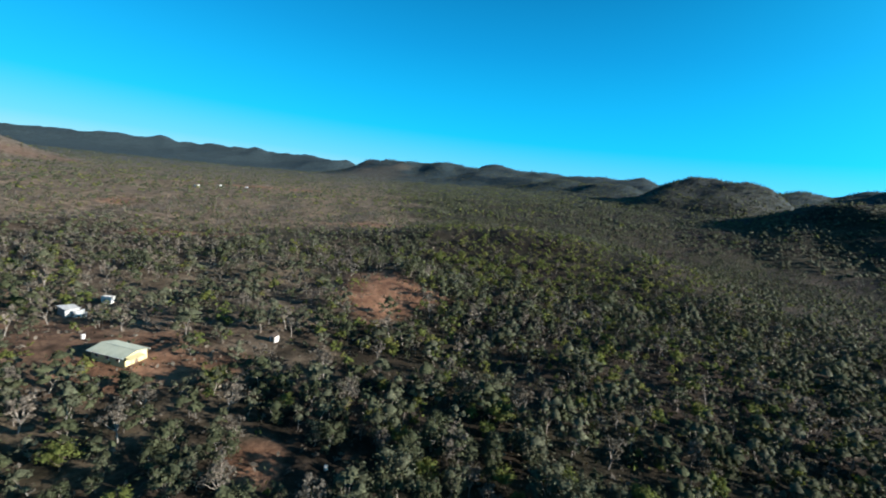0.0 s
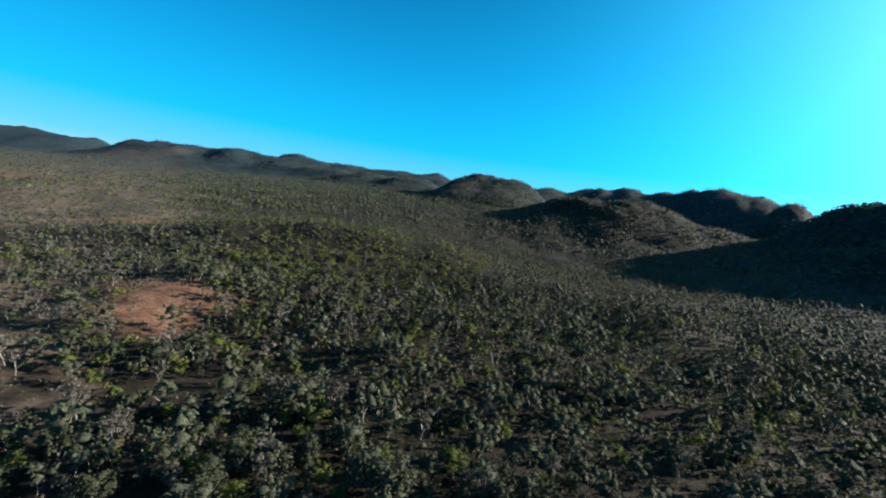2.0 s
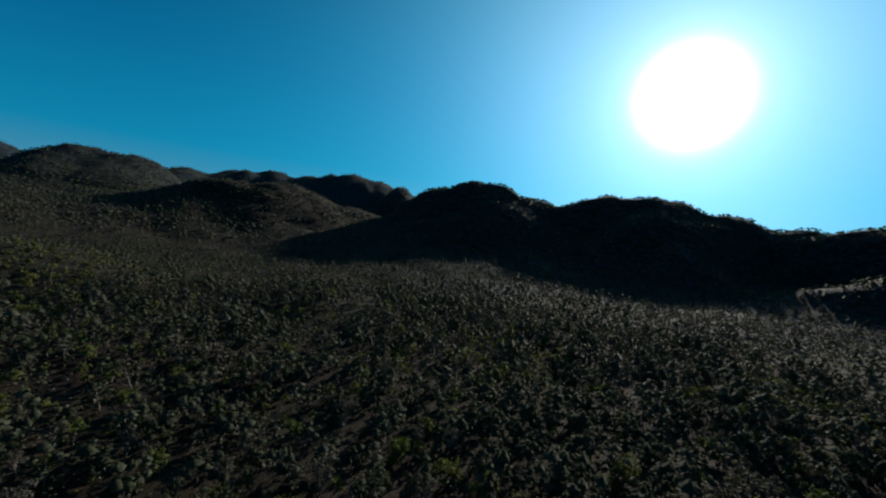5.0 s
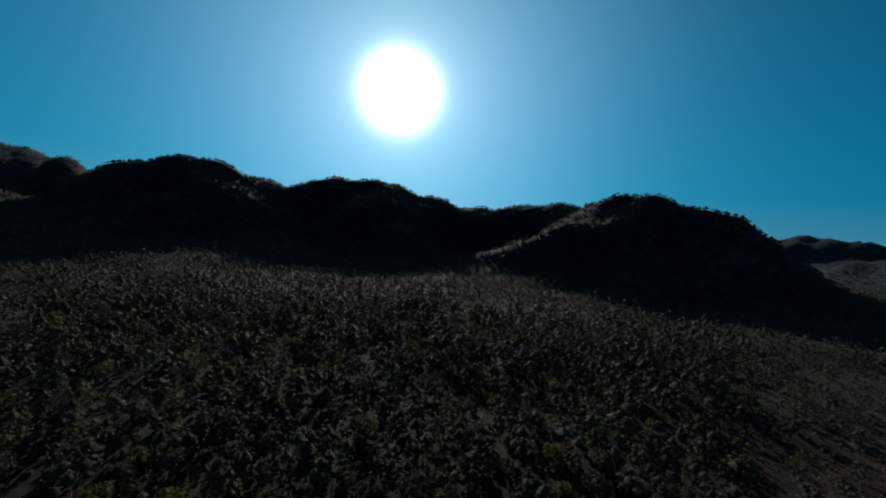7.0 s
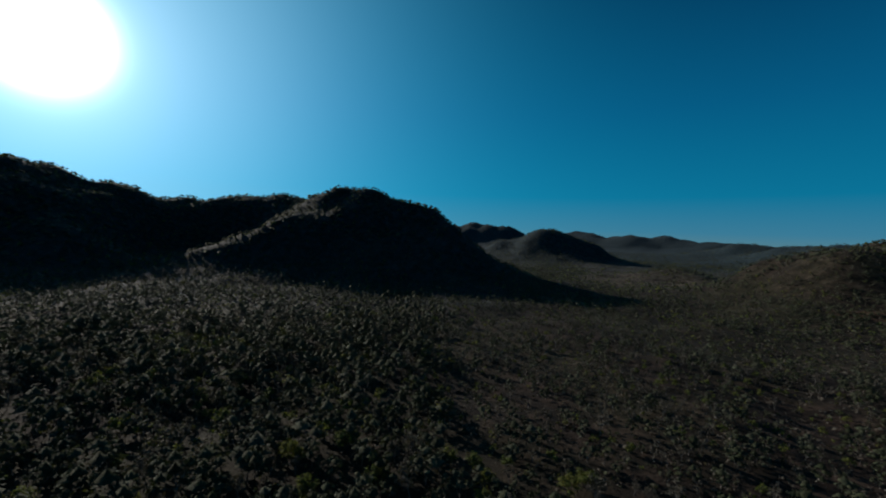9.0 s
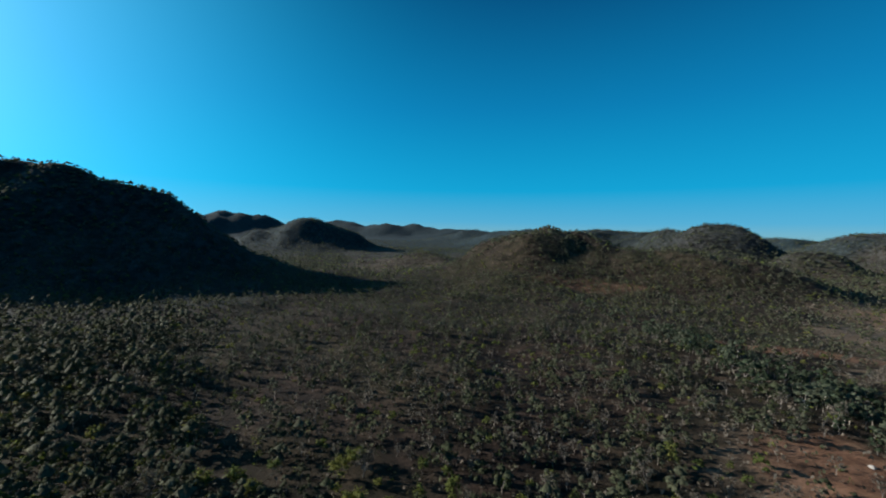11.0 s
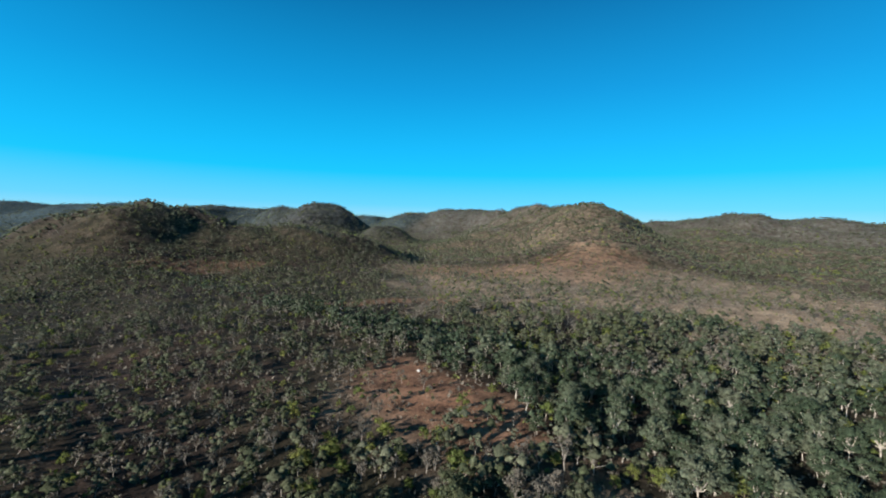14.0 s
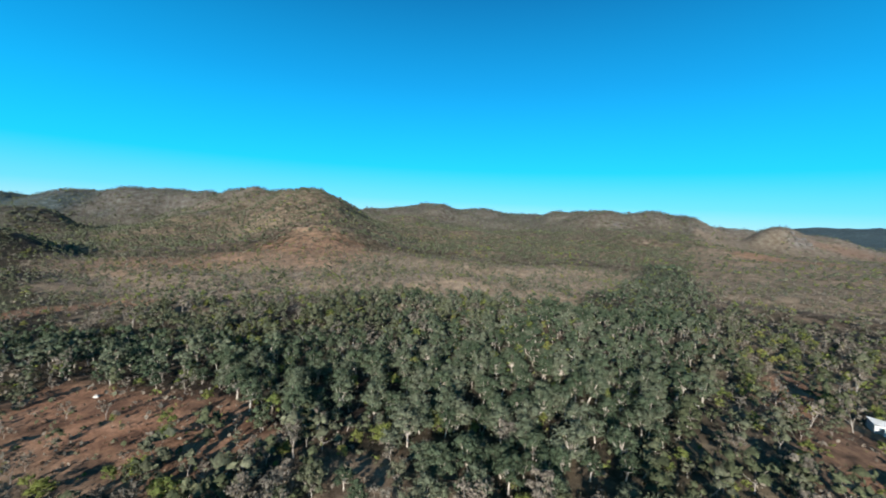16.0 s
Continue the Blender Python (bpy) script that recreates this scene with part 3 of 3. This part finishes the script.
boulder(-58.3, 152, 0.7, M_ROCK, "pale boulder among the trees", 5)
for k in range(9):
    boulder(279.4 + 0.3 * k, 1065 + 15 * ((k * 5) % 4), 2.8 + 0.8 * ((k * 3) % 4), M_DARKROCK, "dark grey outcrop boulder on the hillside", 20 + k, "rocks on the south-western slope")
for k in range(7):
    boulder(290.3 + 0.28 * k, 1065 + 16 * ((k * 3) % 4), 2.6 + 0.8 * ((k * 2) % 3), M_DARKROCK, "dark grey outcrop boulder on the hillside", 40 + k, "rocks on the south-western slope")
for k in range(9):
    boulder(-51.6 + 0.24 * k, 1205 + 14 * ((k * 3) % 4), 3.4 + 0.9 * ((k * 2) % 4), M_DARKROCK, "dark grey boulder on the rocky knoll", 80 + k, "rocks on the knoll")

# ---- trees ----
def tube(a, b, r0, r1, sides):
    """A tapered limb from a to b, as vertices and triangles."""
    a, b = np.array(a, float), np.array(b, float)
    w = (b - a) / max(np.linalg.norm(b - a), 1e-6)
    u = np.cross(w, (0.3, 0.9, 0.2))
    u /= np.linalg.norm(u)
    v = np.cross(w, u)
    ang = np.arange(sides) * 2 * np.pi / sides
    ring = np.cos(ang)[:, None] * u + np.sin(ang)[:, None] * v
    verts = np.concatenate([a + ring * r0, b + ring * r1])
    k = np.arange(sides)
    k2 = (k + 1) % sides
    return verts, np.concatenate([np.stack([k, k2, k2 + sides], -1), np.stack([k, k2 + sides, k + sides], -1)])


def gather(pieces):
    verts, faces, n = [], [], 0
    for v, f in pieces:
        verts.append(v)
        faces.append(f + n)
        n += len(v)
    return np.concatenate(verts), np.concatenate(faces)


def leaves(rng, centre, radius, count, size, flat=0.75):
    """A clump of leaf sprays: small four-cornered blades round a centre, turned outward and up."""
    d = rng.normal(size=(count, 3))
    d /= np.linalg.norm(d, axis=1)[:, None]
    p = np.array(centre) + d * radius * rng.uniform(0.45, 1.15, (count, 1)) * (1, 1, flat)
    nrm = d + rng.normal(scale=0.42, size=(count, 3)) + (0, 0, 0.2)
    nrm /= np.linalg.norm(nrm, axis=1)[:, None]
    u = np.cross(nrm, rng.normal(size=(count, 3)))
    u /= np.linalg.norm(u, axis=1)[:, None]
    v = np.cross(nrm, u)
    s = size * rng.uniform(0.6, 1.3, (count, 1))
    verts = np.stack([p - u * s, p - v * s * 0.6, p + u * s, p + v * s * 0.6], 1).reshape(-1, 3)
    k = np.arange(count)[:, None] * 4
    return verts, np.concatenate([k + (0, 1, 2), k + (0, 2, 3)])


TENT = np.array([(1.05, 0, -0.45), (-1.05, 0, -0.45), (0, 1.05, -0.45), (0, -1.05, -0.45), (0, 0, 1.0)])
TENT_FACES = np.array([(0, 2, 4), (2, 1, 4), (1, 3, 4), (3, 0, 4)])


def clump(rng, centre, radius):
    """The lumpy heart of a mass of leaves, with an uneven outline."""
    k = 1 + rng.uniform(-0.3, 0.3, (len(TENT), 1))
    turn = rng.uniform(0, 6.28)
    c, s = math.cos(turn), math.sin(turn)
    stretch = rng.uniform(0.8, 1.2, 3) * (1, 1, 0.78)
    v = TENT * k * stretch * radius
    v = np.stack([v[:, 0] * c - v[:, 1] * s, v[:, 0] * s + v[:, 1] * c, v[:, 2]], -1)
    return v + np.array(centre), TENT_FACES


def tree_shape(kind, seed, detail):
    """Trunk with limbs and crown of one tree, 1 high; detail 3 near, 2 middle, 1 far, 0 farthest."""
    rng = np.random.RandomState(seed)
    wood, crown = [], []
    sides = {3: 6, 2: 3, 1: 3, 0: 3}[detail]
    fork, reach, clumps, radius, low = {"gum": (0.18, 0.25, 12, 0.160, 0.25), "creek": (0.28, 0.23, 13, 0.145, 0.34),
                                        "wattle": (0.14, 0.30, 11, 0.19, 0.34), "dry": (0.22, 0.22, 9, 0.13, 0.40)}[kind]
    if detail < 2:
        low *= 0.6
    clumps = {3: clumps, 2: 6, 1: 3, 0: 2}[detail]
    radius *= {3: 1.02, 2: 1.12, 1: 1.25, 0: 1.4}[detail] * (0.85 if kind == "dry" else 1.0)
    count = {3: 48, 2: 11, 1: 3, 0: 0}[detail]
    size = {3: 0.028, 2: 0.052, 1: 0.085, 0: 0.1}[detail] * (1.2 if kind == "wattle" else 1.0)
    lean = rng.normal(scale=0.05, size=2)
    top = np.array([lean[0], lean[1], fork])
    girth = {"gum": 0.016, "creek": 0.019, "dry": 0.018, "wattle": 0.014}[kind]
    if detail > 1:
        wood.append(tube((0, 0, -0.06), top, girth, girth * 0.72, sides))
    turn = rng.uniform(0, 6.28)
    for i in range(clumps):
        a = turn + i * 2.4 + rng.uniform(-0.5, 0.5)
        rise = low + (0.94 - radius * 0.7 - low) * ((i + rng.uniform(0, 0.9)) / clumps)
        swing = reach * (1.0 - 0.62 * ((rise - low) / (1.0 - low)) ** 1.5) * rng.uniform(0.45, 1.25)
        c = np.array([lean[0] * 1.6 + swing * math.cos(a), lean[1] * 1.6 + swing * math.sin(a), rise])
        if detail == 3 or (detail == 2 and i % 2 == 0):
            elbow = top * 0.5 + c * 0.5 + np.array([0, 0, -0.03])
            if detail == 3:
                wood.append(tube(top, elbow, girth * 0.6, girth * 0.4, 4))
                wood.append(tube(elbow, c, girth * 0.4, girth * 0.15, 3))
            else:
                wood.append(tube(top, c, girth * 0.55, girth * 0.2, 3))
        big = radius * rng.uniform(0.65, 1.2)
        if detail or i == 0:
            crown.append(clump(rng, c if detail else np.array([lean[0], lean[1], 0.62 if kind != "wattle" else 0.45]), big * {3: 0.66, 2: 0.72, 1: 0.9, 0: 2.1}[detail] * (0.6 if kind == "dry" else 1.0)))
        if detail:
            crown.append(leaves(rng, c, big * 1.12, count, size))
    if detail < 2:
        wood.append((np.array([(-girth, 0, -0.05), (girth, 0, -0.05), (lean[0], lean[1], 0.5)]), np.array([(0, 1, 2)])))
    return gather(wood), gather(crown)


LEAF = {"gum": M_GUM, "creek": M_CREEK, "wattle": M_WATTLE, "dry": M_DRY}
BARK = {"gum": M_GREYBARK, "creek": M_BARK, "wattle": M_DARKBARK, "dry": M_GREYBARK}
def tuft_shape(seed):
    """A low bush, 1 high: a few upright sprays."""
    rng = np.random.RandomState(seed)
    stem = (np.array([(-0.03, 0, -0.1), (0.03, 0, -0.1), (0, 0, 0.6)]), np.array([(0, 1, 2)]))
    return stem, leaves(rng, (0, 0, 0.36), 0.6, 4, 0.38)


SHAPES = {(k, d): [tuft_shape(s + len(k)) if d < 0 else tree_shape(k, 100 * d + 7 * s + len(k), d) for s in range(6)] for k in LEAF for d in (-1, 0, 1, 2, 3)}


def scatter(rng, d0, d1, spacing, least=0.0):
    """Jittered plan points in a ring, thinned by how closely trees stand there."""
    g = np.arange(-d1 * 1.42, d1 * 1.42, spacing)
    gx, gy = np.meshgrid(g, g)
    gx = gx + (np.arange(len(g))[:, None] % 2) * spacing * 0.5
    gx, gy = [a.ravel() + rng.uniform(-0.68, 0.68, a.size) * spacing for a in (gx, gy)]
    x, y = gx * 0.883 - gy * 0.469, gx * 0.469 + gy * 0.883
    d = np.hypot(x, y)
    keep = (d > d0) & (d < d1)
    x, y = x[keep], y[keep]
    keep = rng.uniform(size=len(x)) < np.maximum(thickness(x, y), least)
    return x[keep], y[keep]


def choose(rng, x, y):
    """Kind and height of each tree by where it stands."""
    soil, grass, stone, belt = covers(x, y)
    n = len(x)
    r = rng.uniform(size=n)
    wat = 0.17 + 0.22 * np.clip(ripple(x, y, 90, 41), -0.6, 1) - 0.14 * sector(x, y, 184, 302, 520, 1700) + 0.20 * sector(x, y, -14, 112, 50, 240) + 0.62 * sector(x, y, -5, 34, 205, 385) - 0.16 * sector(x, y, 12, 64, 395, 900) + 0.10 * sector(x, y, -66, -8, 60, 300)
    dry = 0.16 + 0.22 * sector(x, y, 146, 232, 50, 330) + 0.32 * sector(x, y, 222, 302, 230, 640) + 0.12 * sector(x, y, 184, 302, 560, 1900) + 0.22 * sector(x, y, -66, -5, 200, 1800) + 0.2 * np.clip(ripple(x, y, 120, 42), 0, 1) + 0.2 * sector(x, y, 292, 300, 100, 600) + 0.25 * sector(x, y, 240, 300, 50, 125, 6, 30)
    kind = np.where(r < wat, 2, np.where(r < wat + dry, 3, 0))
    kind = np.where((belt + rng.uniform(-0.35, 0.35, n) > 0.5) & (r > 0.14), 1, kind)
    kind = np.where((kind != 2) & (rng.uniform(size=n) < 0.5 * sector(x, y, 256, 300, 60, 300, 6, 30)), 1, kind)
    high = np.choose(kind, [7.0, 7.4, 4.4, 6.2]) * np.clip(np.exp(rng.normal(0, 0.32, n)), 0.5, 1.6) * (1 - 0.32 * sector(x, y, 146, 232, 50, 420) * (1 - belt)) * (1 - 0.3 * sector(x, y, -5, 34, 205, 385) * (kind != 2)) * (1 + 0.12 * sector(x, y, 60, 146, 100, 1300))
    return kind, high


def wood_stuff(name, label, rng, x, y, high, kind, detail, category):
    """Many trees as one sheet of real geometry."""
    shapes = SHAPES[(kind, detail)]
    which = rng.randint(0, len(shapes), len(x))
    z = land(x, y) - (0.1 if detail > 1 or detail < 0 else 0.18 * high)
    turn, wide, tint = rng.uniform(0, 6.28, len(x)), rng.uniform(0.9, 1.25, len(x)), rng.uniform(size=len(x))
    V, Fc, T, slots, n = [], [], [], [], 0
    for s, (wood, crown) in enumerate(shapes):
        at = np.where(which == s)[0]
        if not len(at):
            continue
        co, si = np.cos(turn[at])[:, None], np.sin(turn[at])[:, None]
        for slot, (v, f) in enumerate((crown, wood)):
            vx = (v[:, 0] * co - v[:, 1] * si) * (high[at] * wide[at])[:, None] + x[at][:, None]
            vy = (v[:, 0] * si + v[:, 1] * co) * (high[at] * wide[at])[:, None] + y[at][:, None]
            vz = v[:, 2] * high[at][:, None] + z[at][:, None]
            V.append(np.stack([vx, vy, vz], -1).reshape(-1, 3))
            Fc.append((f[None] + (np.arange(len(at)) * len(v))[:, None, None] + n).reshape(-1, 3))
            T.append(np.repeat(tint[at], len(v)))
            slots.append(np.full(len(at) * len(f), slot))
            n += len(at) * len(v)
    me = sheet_mesh(name, np.concatenate(V), np.concatenate(Fc), [LEAF[kind], BARK[kind]], (("tint", np.concatenate(T)),))
    me.polygons.foreach_set("material_index", np.concatenate(slots).astype(np.int32))
    me.shade_smooth()
    return tagged(new(name, me), label, category, kind="stuff")


KINDS = ("gum", "creek", "wattle", "dry")
NAMES = {"gum": "eucalypt_woodland", "creek": "creek_forest", "wattle": "wattle_scrub", "dry": "dry_scrub"}
LABELS = {"gum": "grey-green eucalypt woodland with pale trunks on the plain", "creek": "dense dark green creek-side forest with white trunks",
          "wattle": "yellow-green wattle scrub between the gum trees", "dry": "thin grey-brown half-bare scrub on dry ground"}
TREE = {"gum": ("gum_tree", "grey-green gum tree with a pale forked trunk on leaf litter", "gum trees on the near slope"),
        "creek": ("creek_tree", "tall deep green gum tree with a white trunk by the creek", "trees along the creek"),
        "wattle": ("wattle_bush", "bushy yellow-green wattle branching low above dry ground", "wattle bushes on the near slope"),
        "dry": ("dry_tree", "half-bare grey-brown tree with thin dry foliage", "dry trees on the near slope")}


def tree_models(kind):
    models = []
    for wood, crown in SHAPES[(kind, 3)]:
        pair = (sheet_mesh("trunk", *wood, BARK[kind]), sheet_mesh("crown", *crown, LEAF[kind]))
        for me in pair:
            me.shade_smooth()
        models.append(pair)
    return models


def plant(kind, models, i, x, y, high, rng):
    name, label, group = TREE[kind]
    ob = tagged(new(name), label, "bush" if kind == "wattle" else "tree", group)
    wide = high * rng.uniform(0.95, 1.25)
    ob.matrix_world = Matrix.LocRotScale((x, y, land(x, y).item()), Euler((0, 0, rng.uniform(0, 6.28))), (wide, wide, high))
    for part_name, me in zip(("trunk", "crown"), models[i % len(models)]):
        new(part_name, me).parent = ob


def build_woods():
    rng = np.random.RandomState(11)
    x, y = scatter(rng, 5, 280, 4.8)
    kind, high = choose(rng, x, y)
    d = np.hypot(x, y)
    for k, name in enumerate(KINDS):
        at = np.where(kind == k)[0]
        at = at[np.argsort(d[at])]
        near = at[d[at] > 50][:(270, 260, 200, 200)[k]]
        models = tree_models(name)
        for i, a in enumerate(near):
            plant(name, models, i, x[a], y[a], high[a], rng)
        rest = np.setdiff1d(at, near)
        for part_at in (rest[d[rest] < 190], rest[d[rest] >= 190]):
            if len(part_at):
                wood_stuff(NAMES[name], LABELS[name], rng, x[part_at], y[part_at], high[part_at], name, 2, "trees")
    for d0, d1, spacing, detail in ((280, 580, 5.0, 1), (580, 1050, 5.2, 0), (1050, 1720, 6.8, 0)):
        x, y = scatter(rng, d0, d1, spacing, 0.15 if detail == 0 else 0.0)
        kind, high = choose(rng, x, y)
        for k, name in enumerate(KINDS):
            sel = kind == k
            if sel.any():
                wood_stuff(NAMES[name], LABELS[name], rng, x[sel], y[sel], high[sel] * (0.66 if detail == 0 else np.clip(1.1 - 0.0008 * np.hypot(x[sel], y[sel]), 0.64, 0.9)), name, detail, "trees")
    x, y = scatter(rng, 1720, 2500, 15.0)
    for k, name in ((0, "gum"), (1, "dry")):
        sel = rng.uniform(size=len(x)) < (0.75, 0.3)[k]
        wood_stuff(NAMES[name], LABELS[name], rng, x[sel], y[sel], rng.uniform(5, 9, sel.sum()), name, 0, "trees")


def build_undergrowth():
    """Low scrub and tussocks between the trees."""
    rng = np.random.RandomState(29)
    for d0, d1, spacing in ((5, 230, 2.7), (230, 520, 4.8)):
        x, y = scatter(rng, d0, d1, spacing, 0.55)
        pick = rng.uniform(size=len(x))
        for kind, lo, hi, name, label in (("gum", 0.0, 0.28, "low_scrub", "low grey-green scrub under the trees"), ("dry", 0.28, 0.9, "dry_tussocks", "dry brown tussocks and dead twigs"),
                                          ("wattle", 0.9, 1.0, "young_wattle", "young yellow-green wattle shoots")):
            at = (pick >= lo) & (pick < hi)
            wood_stuff(name, label, rng, x[at], y[at], rng.uniform(0.7, 1.9, at.sum()) * (1.25 if d0 > 200 else 1.0), kind, -1, "undergrowth")


build_woods()
build_undergrowth()
